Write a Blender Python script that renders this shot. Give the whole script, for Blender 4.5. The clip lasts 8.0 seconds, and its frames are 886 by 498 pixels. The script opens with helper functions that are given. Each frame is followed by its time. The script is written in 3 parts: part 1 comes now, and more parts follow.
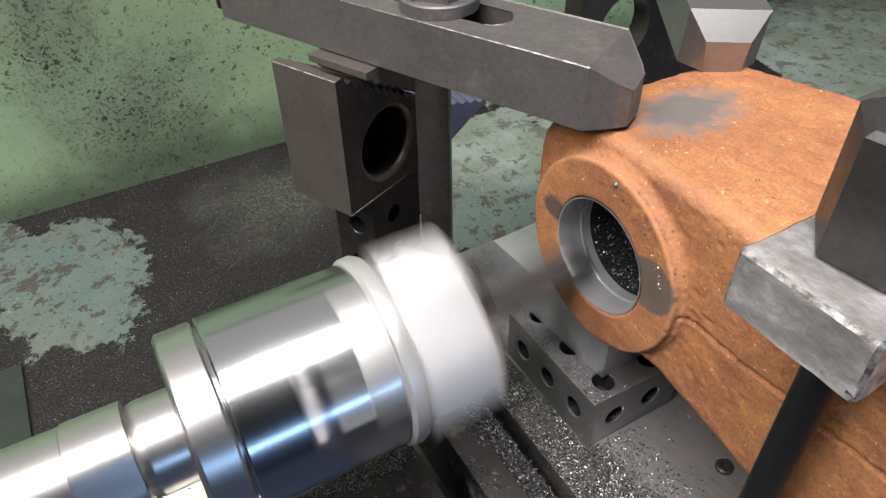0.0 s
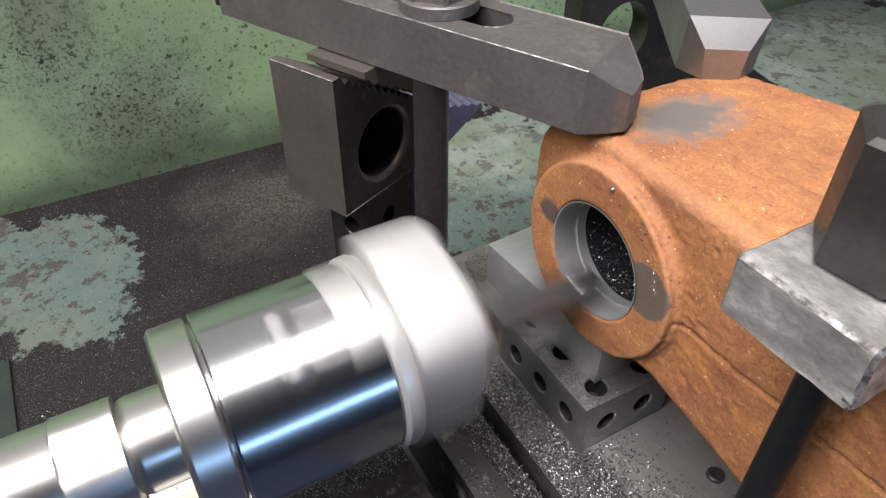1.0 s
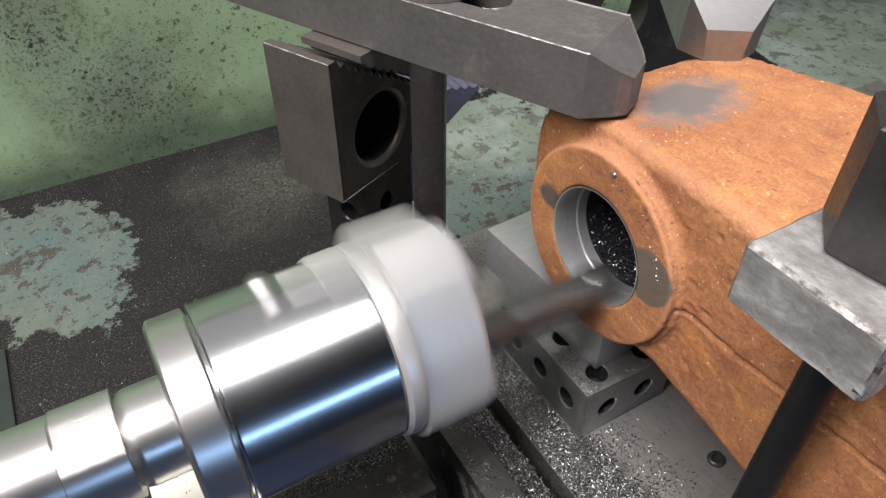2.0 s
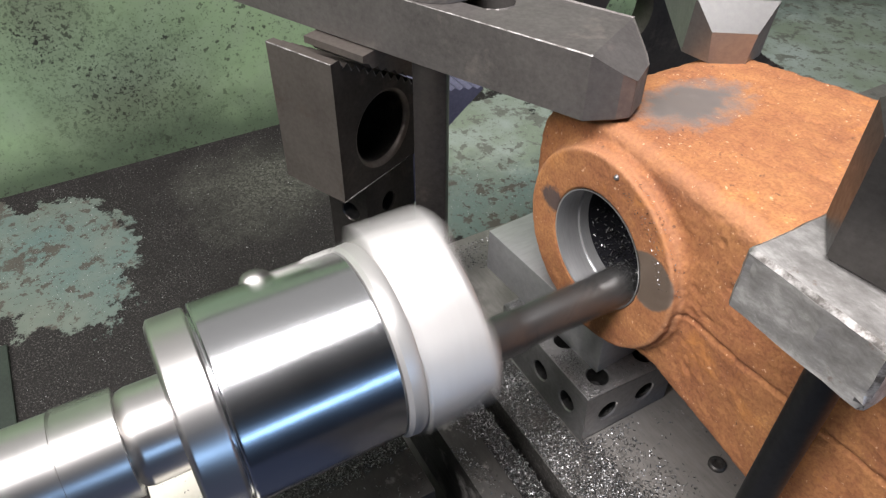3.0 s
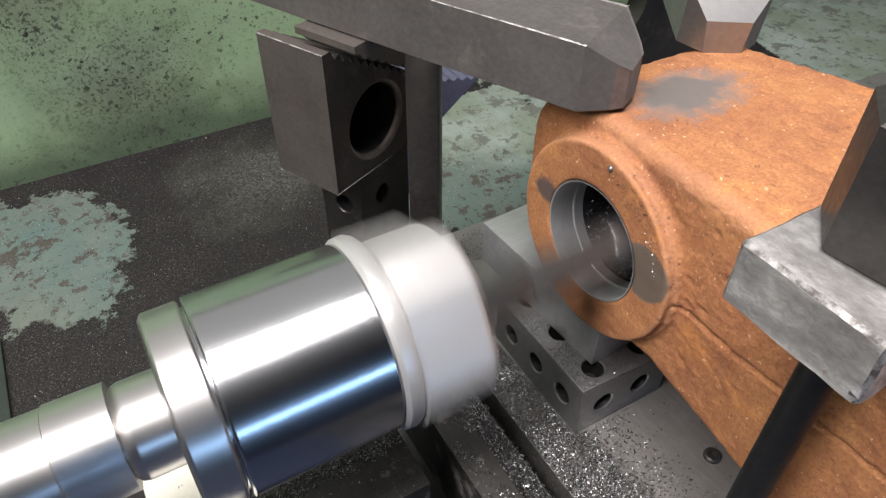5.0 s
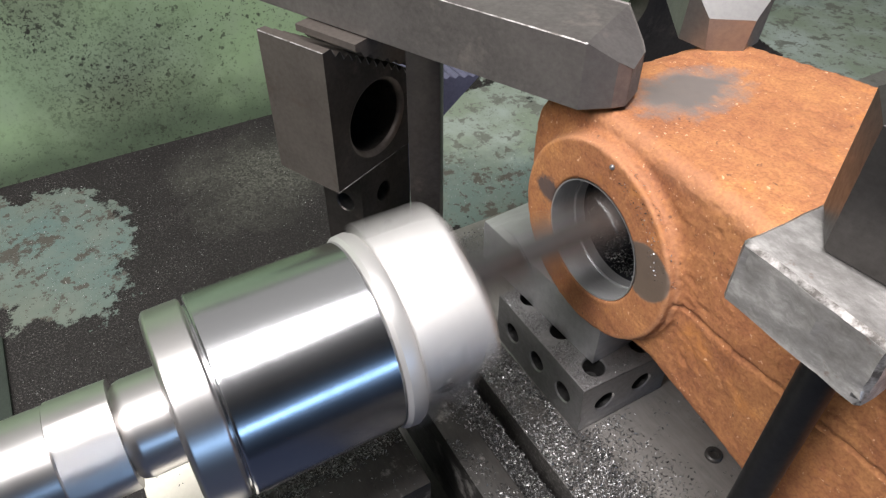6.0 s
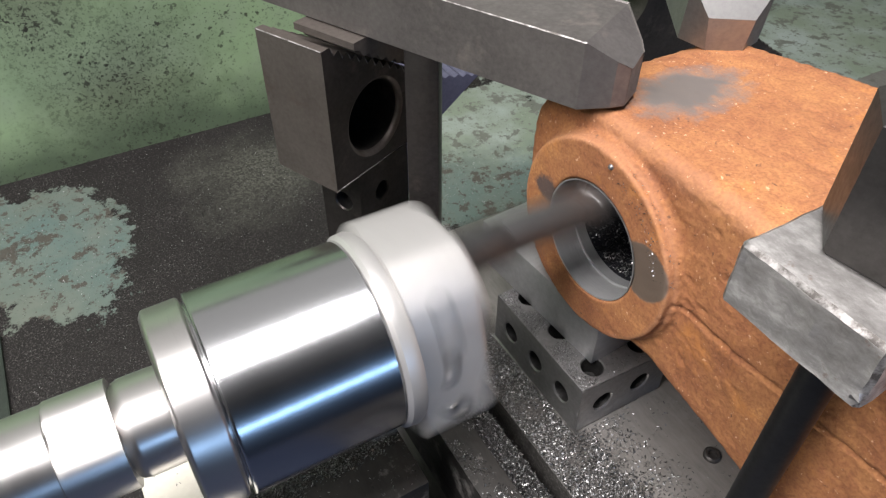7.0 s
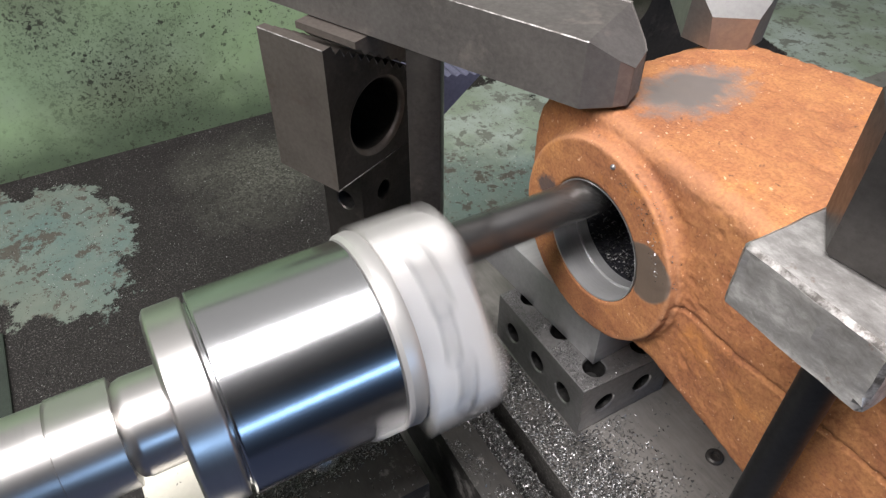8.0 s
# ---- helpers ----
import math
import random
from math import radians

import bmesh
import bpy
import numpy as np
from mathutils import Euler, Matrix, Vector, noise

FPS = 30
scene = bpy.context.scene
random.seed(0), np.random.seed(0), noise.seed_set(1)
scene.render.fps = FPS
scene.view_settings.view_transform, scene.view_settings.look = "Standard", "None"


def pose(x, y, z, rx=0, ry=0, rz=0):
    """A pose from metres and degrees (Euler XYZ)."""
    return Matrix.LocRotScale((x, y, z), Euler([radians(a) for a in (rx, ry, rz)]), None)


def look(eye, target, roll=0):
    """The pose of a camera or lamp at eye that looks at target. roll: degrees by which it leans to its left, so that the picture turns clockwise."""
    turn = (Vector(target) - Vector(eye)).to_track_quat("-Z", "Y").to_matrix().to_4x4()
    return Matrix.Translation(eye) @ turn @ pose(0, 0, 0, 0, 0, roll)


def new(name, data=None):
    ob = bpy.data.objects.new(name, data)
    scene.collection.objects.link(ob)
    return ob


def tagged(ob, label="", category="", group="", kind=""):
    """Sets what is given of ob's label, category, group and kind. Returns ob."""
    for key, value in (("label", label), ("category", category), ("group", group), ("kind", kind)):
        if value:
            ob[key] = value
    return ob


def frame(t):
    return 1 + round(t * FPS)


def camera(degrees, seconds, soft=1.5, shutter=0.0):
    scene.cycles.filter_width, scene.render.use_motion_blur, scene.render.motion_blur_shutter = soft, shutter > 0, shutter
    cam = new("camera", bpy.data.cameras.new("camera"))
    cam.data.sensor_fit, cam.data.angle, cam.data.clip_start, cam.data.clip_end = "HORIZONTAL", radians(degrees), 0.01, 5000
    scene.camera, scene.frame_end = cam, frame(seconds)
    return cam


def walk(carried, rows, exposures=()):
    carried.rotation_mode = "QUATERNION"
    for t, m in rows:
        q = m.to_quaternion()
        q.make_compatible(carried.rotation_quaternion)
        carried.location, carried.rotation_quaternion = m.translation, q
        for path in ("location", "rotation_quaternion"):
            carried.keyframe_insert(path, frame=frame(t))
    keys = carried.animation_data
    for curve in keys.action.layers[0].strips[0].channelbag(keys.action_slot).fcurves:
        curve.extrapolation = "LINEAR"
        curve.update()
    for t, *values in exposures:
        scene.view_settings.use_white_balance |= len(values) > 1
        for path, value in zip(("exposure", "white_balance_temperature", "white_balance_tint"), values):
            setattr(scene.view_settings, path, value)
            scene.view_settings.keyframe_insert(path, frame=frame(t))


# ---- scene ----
PATH = [
    (0.0, -0.1427, -0.1283, 0.2692, -29.060, -39.927, -1.348),
    (0.5, -0.1450, -0.1294, 0.2682, -30.111, -39.604, -0.472),
    (1.0, -0.1432, -0.1276, 0.2675, -29.810, -39.557, 0.268),
    (1.5, -0.1430, -0.1246, 0.2671, -30.491, -40.950, 0.062),
    (3.0, -0.1407, -0.1231, 0.2665, -29.815, -41.074, 0.340),
    (3.5, -0.1403, -0.1226, 0.2665, -29.727, -41.216, 0.252),
    (4.0, -0.1393, -0.1226, 0.2659, -30.302, -41.475, 0.440),
    (4.5, -0.1389, -0.1224, 0.2657, -30.301, -41.643, 0.350),
    (6.0, -0.1376, -0.1216, 0.2654, -29.898, -42.030, 0.159),
    (6.5, -0.1372, -0.1215, 0.2654, -29.840, -41.968, 0.192),
    (7.0, -0.1370, -0.1211, 0.2653, -30.006, -42.147, 0.321),
    (7.5, -0.1361, -0.1208, 0.2652, -29.663, -42.162, 0.091),
    (8.0, -0.1355, -0.1206, 0.2648, -29.568, -42.247, 0.192),
]


def view(x, y, z, yaw, pitch, roll):
    """A camera pose from its place, its yaw to the left from +y, its pitch up and its lean to the left."""
    return pose(x, y, z, 0, 0, yaw) @ pose(0, 0, 0, 90 + pitch, 0, 0) @ pose(0, 0, 0, 0, 0, roll)


cam = camera(64.7, 8.0, soft=1.3, shutter=0.5)
walk(cam, [(t, view(*row)) for t, *row in PATH], exposures=[(0.0, 0.0), (8.0, 0.0)])

# ---- plan, in metres: x along the spindle, y along the table slots, z up from the table top ----
AXIS_Y, AXIS_Z = 0.0202, 0.0942          # spindle axis
BORE = 0.0234                            # bore radius
TOP = 0.141                              # top of the casting
TRAY, COLUMN = -0.127, 0.532             # tray floor and machine column behind
STRAP_TURN = 24.2

# ---- world and light: a workshop hall with tube lamps, an added glow for its ceiling and one daylight window ----
world = bpy.data.worlds.new("hall")
scene.world = world
world.use_nodes = True
world.node_tree.nodes["Background"].inputs[0].default_value = (0.05, 0.055, 0.06, 1)
world.node_tree.nodes["Background"].inputs[1].default_value = 0.1


def area_lamp(name, m, sx, sy, watts, color):
    data = bpy.data.lights.new(name, "AREA")
    data.shape, data.size, data.size_y, data.energy, data.color = "RECTANGLE", sx, sy, watts, color
    ob = new(name, data)
    ob.matrix_world = m
    return ob


LAMPS = [  # place, size along x and y, watts, tint: a diffuse lamp panel over the machine, and a panel added further back for the bright ceiling that the spindle reflects
    ((-0.84, -0.20, 1.22), 2.10, 0.40, 66.0, (1.0, 0.96, 0.965)),
    ((-0.40, 1.29, 1.62), 2.4, 2.08, 8.0, (1.0, 0.97, 0.95)),
]
for place, sx, sy, watts, tint in LAMPS:
    area_lamp("lamp_panel", look(place, (place[0], place[1] + 0.001, place[2] - 1.0)), sx, sy, watts, tint)
area_lamp("window_light", look((0.9, -2.60, 0.33), (0.9, 0.0, 0.20)), 3.0, 0.14, 17.0, (0.36, 0.60, 1.0))


# ---- materials ----
def material(name, color, rough=0.5, metal=0.0):
    m = bpy.data.materials.new(name)
    m.use_nodes = True
    b = m.node_tree.nodes["Principled BSDF"]
    b.inputs["Base Color"].default_value = (*color, 1)
    b.inputs["Roughness"].default_value = rough
    b.inputs["Metallic"].default_value = metal
    return m


class Nodes:
    """Short hand for the nodes of one material."""

    def __init__(self, m):
        self.t = m.node_tree
        self.b = self.t.nodes["Principled BSDF"]
        self.co = self.t.nodes.new("ShaderNodeTexCoord").outputs["Object"]

    def link(self, a, b):
        self.t.links.new(a, b)

    def noise(self, scale, detail=6.0, rough=0.6, stretch=None, seed=0.0):
        n = self.t.nodes.new("ShaderNodeTexNoise")
        n.noise_dimensions = "4D"
        n.inputs["W"].default_value = seed
        n.inputs["Scale"].default_value = scale
        n.inputs["Detail"].default_value = detail
        n.inputs["Roughness"].default_value = rough
        co = self.co
        if stretch:
            s = self.t.nodes.new("ShaderNodeMapping")
            s.inputs["Scale"].default_value = stretch
            self.link(co, s.inputs["Vector"])
            co = s.outputs["Vector"]
        self.link(co, n.inputs["Vector"])
        return n.outputs["Fac"]

    def ramp(self, fac, *stops):
        n = self.t.nodes.new("ShaderNodeValToRGB")
        e = n.color_ramp.elements
        while len(e) < len(stops):
            e.new(0.5)
        for el, (p, c) in zip(e, stops):
            el.position = p
            el.color = (*c, 1) if isinstance(c, tuple) else (c, c, c, 1)
        self.link(fac, n.inputs["Fac"])
        return n.outputs["Color"]

    def mix(self, fac, a, b, kind="MIX"):
        n = self.t.nodes.new("ShaderNodeMix")
        n.data_type, n.blend_type = "RGBA", kind
        for s, v in ((n.inputs[0], fac), (n.inputs[6], a), (n.inputs[7], b)):
            if isinstance(v, (int, float)):
                s.default_value = v
            elif isinstance(v, tuple):
                s.default_value = (*v, 1)
            else:
                self.link(v, s)
        return n.outputs[2]

    def math(self, op, a, b=0.0, clamp=False):
        n = self.t.nodes.new("ShaderNodeMath")
        n.operation, n.use_clamp = op, clamp
        for s, v in ((n.inputs[0], a), (n.inputs[1], b)):
            if isinstance(v, (int, float)):
                s.default_value = v
            else:
                self.link(v, s)
        return n.outputs[0]

    def near(self, place, radii):
        """Distance from a place in object space, in units of the radii."""
        n = self.t.nodes.new("ShaderNodeMapping")
        n.inputs["Location"].default_value = [-p / r for p, r in zip(place, radii)]
        n.inputs["Scale"].default_value = [1 / r for r in radii]
        self.link(self.co, n.inputs["Vector"])
        v = self.t.nodes.new("ShaderNodeVectorMath")
        v.operation = "LENGTH"
        self.link(n.outputs["Vector"], v.inputs[0])
        return v.outputs["Value"]

    def color(self, c):
        self.link(c, self.b.inputs["Base Color"])

    def rough(self, c):
        self.link(c, self.b.inputs["Roughness"])

    def metal(self, c):
        self.link(c, self.b.inputs["Metallic"])

    def bump(self, h, strength, distance):
        n = self.t.nodes.new("ShaderNodeBump")
        n.inputs["Strength"].default_value = strength
        n.inputs["Distance"].default_value = distance
        self.link(h, n.inputs["Height"])
        self.link(n.outputs["Normal"], self.b.inputs["Normal"])


def steel(name, dark, light, rough, metal=1.0, scratch=(1, 1, 1), bump=0.15, spots=None, spot_scale=45.0):
    """Worn steel: cloudy tone, fine grain, some dull spots."""
    m = material(name, light, rough, metal)
    n = Nodes(m)
    cloud, grain = n.noise(35, 5, 0.6), n.noise(420, 4, 0.7, scratch, 3.0)
    tone = n.mix(0.45, cloud, grain)
    c = n.ramp(tone, (0.32, dark), (0.68, light))
    if spots:
        c = n.mix(n.ramp(n.noise(spot_scale, 6, 0.7, None, 7.0), (0.56, 0.0), (0.66, 1.0)), c, spots)
    n.color(c)
    n.rough(n.ramp(tone, (0.3, min(1.0, rough * 1.35)), (0.7, rough * 0.8)))
    n.bump(grain, bump, 0.0002)
    return m


MAT_BLACK = steel("blackened_steel", (0.036, 0.032, 0.030), (0.088, 0.079, 0.073), 0.36, 0.7, spots=(0.115, 0.098, 0.086))
MAT_FORGED = steel("forged_strap_steel", (0.094, 0.086, 0.081), (0.202, 0.187, 0.177), 0.44, 0.55, spots=(0.25, 0.22, 0.20), spot_scale=30.0)
MAT_RUBBED_LIT = steel("rubbed_lit_steel", (0.118, 0.102, 0.090), (0.22, 0.193, 0.173), 0.38, 0.68, spots=(0.15, 0.115, 0.092), spot_scale=28.0)
MAT_BLUED = steel("blued_steel", (0.10, 0.10, 0.15), (0.17, 0.17, 0.25), 0.5, 0.6)
MAT_GROUND = steel("ground_steel", (0.46, 0.455, 0.46), (0.66, 0.655, 0.66), 0.40, 0.8, (0.15, 1, 1))
MAT_BLOCK = steel("hardened_block_steel", (0.165, 0.160, 0.158), (0.315, 0.307, 0.305), 0.32, 0.72)
MAT_STRAP = steel("worn_strap_steel", (0.26, 0.255, 0.25), (0.40, 0.39, 0.38), 0.40, 0.85)
MAT_TABLE = steel("table_iron", (0.185, 0.174, 0.160), (0.335, 0.318, 0.298), 0.36, 0.6, (1, 0.2, 1), spots=(0.13, 0.122, 0.110))
k = Nodes(MAT_TABLE)                         # a film of dark dust along the slot
k.co = k.t.nodes["Texture Coordinate"].outputs["Object"]
film = k.math("ADD", k.near((-0.018, 0.0, 0.0), (0.030, 9, 9)), k.math("MULTIPLY", k.math("SUBTRACT", k.noise(60, 5, 0.65, None, 31.0), 0.5), 1.3))
dust = k.ramp(k.noise(900, 3, 0.7, None, 33.0), (0.40, (0.030, 0.028, 0.026)), (0.55, (0.075, 0.071, 0.066)), (0.68, (0.22, 0.21, 0.20)))
plain = k.b.inputs["Base Color"].links[0].from_socket
k.color(k.mix(k.ramp(film, (0.55, 0.85), (1.25, 0.0)), plain, dust))
MAT_OILY = steel("oil_darkened_iron", (0.018, 0.017, 0.016), (0.055, 0.052, 0.048), 0.45, 0.4, (1, 0.3, 1), 0.5, spots=(0.27, 0.255, 0.24))
MAT_SPINDLE = steel("polished_steel", (0.50, 0.505, 0.515), (0.54, 0.545, 0.555), 0.195, 1.0, (0.1, 1, 1), 0.0)
MAT_COLLAR = steel("satin_shank_steel", (0.58, 0.565, 0.55), (0.66, 0.645, 0.63), 0.29, 1.0, (0.1, 1, 1), 0.0)
MAT_HEAD = steel("satin_nickel_steel", (0.45, 0.442, 0.428), (0.57, 0.56, 0.542), 0.38, 0.62, (1, 1, 1), 0.04)
MAT_BAR = steel("boring_bar_steel", (0.10, 0.10, 0.10), (0.19, 0.187, 0.183), 0.28, 0.85, (0.2, 1, 1), 0.05)
MAT_BRIGHT = steel("worn_bright_steel", (0.17, 0.158, 0.148), (0.38, 0.365, 0.35), 0.48, 0.5, (1, 1, 0.25), 0.8)
k = Nodes(MAT_BRIGHT)                        # torch-cut streaks and a few rust spots
k.co = k.t.nodes["Texture Coordinate"].outputs["Object"]
tone = k.ramp(k.noise(130, 6, 0.72, (1.0, 0.5, 1.1), 6.0), (0.34, (0.18, 0.171, 0.162)), (0.50, (0.30, 0.289, 0.277)), (0.66, (0.54, 0.526, 0.508)))
k.color(k.mix(k.ramp(k.noise(105, 5, 0.7, None, 7.0), (0.60, 0.0), (0.68, 0.85)), tone, (0.17, 0.085, 0.055)))
MAT_BORE = steel("freshly_bored_steel", (0.46, 0.46, 0.465), (0.68, 0.68, 0.68), 0.34, 0.75, (6, 0.3, 0.3), 0.4)
# packed swarf in the slot; also the painted shade inside block holes
MAT_SWARF_SHADE = steel("swarf_and_hole_shade", (0.02, 0.0195, 0.019), (0.07, 0.068, 0.066), 0.5, 0.6, bump=0.6)
MAT_CREAM = steel("cream_enamel", (0.60, 0.57, 0.49), (0.72, 0.69, 0.60), 0.4, 0.0, bump=0.05)
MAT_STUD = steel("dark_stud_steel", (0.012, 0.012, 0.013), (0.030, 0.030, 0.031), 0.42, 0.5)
MAT_NUT = steel("dark_nut_steel", (0.034, 0.031, 0.029), (0.074, 0.069, 0.065), 0.45, 0.6)
MAT_WORN = material("worn_edge", (0.42, 0.405, 0.39), 0.42, 0.6)
k = Nodes(MAT_WORN)
k.color(k.ramp(k.noise(260, 4, 0.7, None, 4.0), (0.40, (0.11, 0.10, 0.092)), (0.60, (0.44, 0.425, 0.41))))
# near-black colour that paints the shade deep in the bore and slots
MAT_DEEP_SHADE = material("deep_shade", (0.015, 0.015, 0.02), 0.6, 0.3)
MAT_CHIP = material("steel_chips", (0.30, 0.29, 0.285), 0.34, 1.0)
k = Nodes(MAT_CHIP)
k.color(k.ramp(k.t.nodes.new("ShaderNodeNewGeometry").outputs["Random Per Island"], (0.0, 0.05), (0.5, 0.15), (0.85, 0.30), (1.0, 0.55)))
MAT_GRIT = material("dark_grit", (0.035, 0.032, 0.029), 0.45, 0.4)
MAT_ROOM = material("hall_plaster", (0.16, 0.16, 0.155), 0.9)
MAT_GATE = material("dark_navy_paint", (0.010, 0.016, 0.036), 0.7)
MAT_GATE.node_tree.nodes["Principled BSDF"].inputs["Specular IOR Level"].default_value = 0.2
MAT_CARBIDE = material("carbide", (0.35, 0.28, 0.12), 0.3, 0.9)


def rust():
    m = material("rusted_casting", (0.35, 0.13, 0.04), 0.85)
    n = Nodes(m)
    big, mid, fine = n.noise(28, 5, 0.6), n.noise(120, 6, 0.7, None, 2.0), n.noise(900, 3, 0.6, None, 5.0)
    c = n.ramp(n.mix(0.60, big, n.mix(0.40, mid, fine)), (0.34, (0.19, 0.070, 0.032)), (0.46, (0.31, 0.122, 0.050)), (0.58, (0.41, 0.180, 0.067)), (0.70, (0.62, 0.305, 0.105)))
    c = n.mix(n.ramp(fine, (0.38, 0.28), (0.54, 0.0)), c, (0.16, 0.056, 0.027))
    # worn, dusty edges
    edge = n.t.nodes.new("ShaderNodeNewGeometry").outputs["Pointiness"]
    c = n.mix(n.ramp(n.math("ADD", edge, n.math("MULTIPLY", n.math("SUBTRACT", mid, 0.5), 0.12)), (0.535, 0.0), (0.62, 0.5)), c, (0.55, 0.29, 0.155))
    # creases and pits: shade painted into the rust colour
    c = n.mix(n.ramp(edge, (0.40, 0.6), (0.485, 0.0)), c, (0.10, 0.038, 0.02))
    c = n.mix(n.ramp(n.noise(600, 2, 0.6, None, 17.0), (0.66, 0.0), (0.71, 0.75)), c, (0.70, 0.42, 0.25))
    c = n.mix(n.ramp(n.noise(330, 3, 0.6, None, 23.0), (0.66, 0.0), (0.71, 0.8)), c, (0.085, 0.04, 0.026))
    # dust on the top edge and on the lip of the boss
    line = n.math("ADD", n.near((0.0150, 0.0, 0.1385), (0.0055, 50, 0.0055)), n.math("MULTIPLY", n.math("SUBTRACT", mid, 0.5), 1.8))
    lip = n.math("ABSOLUTE", n.math("SUBTRACT", n.near((0.0, AXIS_Y, AXIS_Z), (50, 0.0395, 0.0395)), 1.0))
    lip = n.math("ADD", n.math("MULTIPLY", lip, 20), n.math("MULTIPLY", n.math("SUBTRACT", mid, 0.5), 1.8))
    c = n.mix(n.ramp(n.math("MINIMUM", line, lip), (0.30, 0.26), (0.90, 0.0)), c, (0.48, 0.25, 0.14))
    c = n.mix(n.ramp(n.noise(52, 5, 0.65, None, 37.0), (0.58, 0.0), (0.70, 0.4)), c, (0.66, 0.27, 0.06))
    # brown oily clouds
    c = n.mix(n.ramp(n.noise(45, 4, 0.7, None, 31.0), (0.56, 0.0), (0.72, 0.28)), c, (0.22, 0.092, 0.048))
    # a bare patch rubbed through the rust on the top
    bare = n.math("ADD", n.near((0.049, 0.028, 0.141), (0.028, 0.018, 0.02)), n.math("MULTIPLY", n.math("SUBTRACT", mid, 0.5), 1.6))
    bare = n.ramp(bare, (0.45, 0.95), (1.08, 0.0))
    # a dark smudge beside the bore and the faced crescent on the boss
    smudge = n.math("ADD", n.near((0.0065, 0.0470, 0.100), (0.01, 0.009, 0.007)), n.math("MULTIPLY", n.math("SUBTRACT", mid, 0.5), 2.0))
    smudge = n.ramp(smudge, (0.55, 0.9), (0.95, 0.0))
    faced = n.math("ADD", n.near((0.0060, -0.0075, 0.1010), (0.0045, 0.0130, 0.0115)), n.math("MULTIPLY", n.math("SUBTRACT", big, 0.5), 0.6))
    faced = n.ramp(faced, (0.90, 0.9), (0.98, 0.0))
    c = n.mix(bare, c, (0.24, 0.215, 0.20))
    c = n.mix(smudge, c, (0.06, 0.05, 0.05))
    c = n.mix(faced, c, (0.215, 0.175, 0.140))
    n.color(c)
    n.metal(n.math("MULTIPLY", n.math("MAXIMUM", bare, faced), 0.6))
    n.rough(n.mix(n.math("MAXIMUM", bare, faced), (0.85, 0.85, 0.85), (0.5, 0.5, 0.5)))
    n.bump(n.mix(n.math("MAXIMUM", bare, faced), n.mix(0.75, mid, fine), (0.5, 0.5, 0.5)), 0.6, 0.0007)
    return m


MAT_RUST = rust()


def column_paint():
    """Old green machine paint with dark oily flecks, a splash of oily grit and grime at its foot."""
    green = (0.258, 0.368, 0.212)
    m = material("column_paint", green, 0.42)
    n = Nodes(m)
    big, mid, fine = n.noise(5, 5, 0.6), n.noise(38, 5, 0.65, None, 2.0), n.noise(170, 4, 0.6, None, 4.0)
    c = n.ramp(big, (0.3, tuple(v * 0.74 for v in green)), (0.7, tuple(v * 1.2 for v in green)))
    c = n.mix(n.ramp(mid, (0.42, 0.0), (0.75, 0.35)), c, (0.24, 0.27, 0.23))
    c = n.mix(n.ramp(n.noise(22, 5, 0.7, None, 19.0), (0.60, 0.0), (0.68, 0.55)), c, (0.115, 0.150, 0.098))
    spread = n.ramp(n.noise(9, 3, 0.5, None, 6.0), (0.36, 0.25), (0.60, 1.0))
    dots = n.ramp(n.noise(150, 3, 0.62, None, 9.0), (0.595, 0.0), (0.625, 1.0))
    small = n.ramp(n.noise(400, 3, 0.6, None, 15.0), (0.60, 0.0), (0.63, 0.95))
    dark = n.math("MULTIPLY", n.math("MAXIMUM", dots, small), spread)
    cloud = n.math("MINIMUM", n.near((-0.105, COLUMN, -0.055), (0.10, 1, 0.085)), n.near((-0.150, COLUMN, 0.06), (0.06, 1, 0.15)))
    cloud = n.ramp(n.math("ADD", cloud, n.math("MULTIPLY", n.math("SUBTRACT", mid, 0.5), 1.6)), (0.1, 0.85), (1.15, 0.0))
    c = n.mix(n.math("MULTIPLY", cloud, 0.75), c, (0.085, 0.092, 0.074))
    dark = n.math("MAXIMUM", dark, n.math("MULTIPLY", n.ramp(n.noise(330, 4, 0.65, None, 21.0), (0.54, 0.0), (0.58, 1.0)), cloud))
    foot = n.math("ADD", n.near((0.0, COLUMN, TRAY), (9, 1, 0.06)), n.math("MULTIPLY", n.math("SUBTRACT", n.noise(14, 5, 0.6, None, 13.0), 0.5), 1.5))
    c = n.mix(n.ramp(foot, (0.2, 0.75), (1.0, 0.0)), c, (0.045, 0.065, 0.045))
    c = n.mix(dark, c, (0.026, 0.028, 0.021))
    glint = n.ramp(n.noise(600, 2, 0.5, None, 51.0), (0.69, 0.0), (0.72, 0.6))
    n.color(n.mix(n.math("MULTIPLY", glint, cloud), c, (0.34, 0.33, 0.29)))
    n.bump(n.math("SUBTRACT", fine, n.math("MULTIPLY", dark, 0.6)), 0.25, 0.0008)
    return m


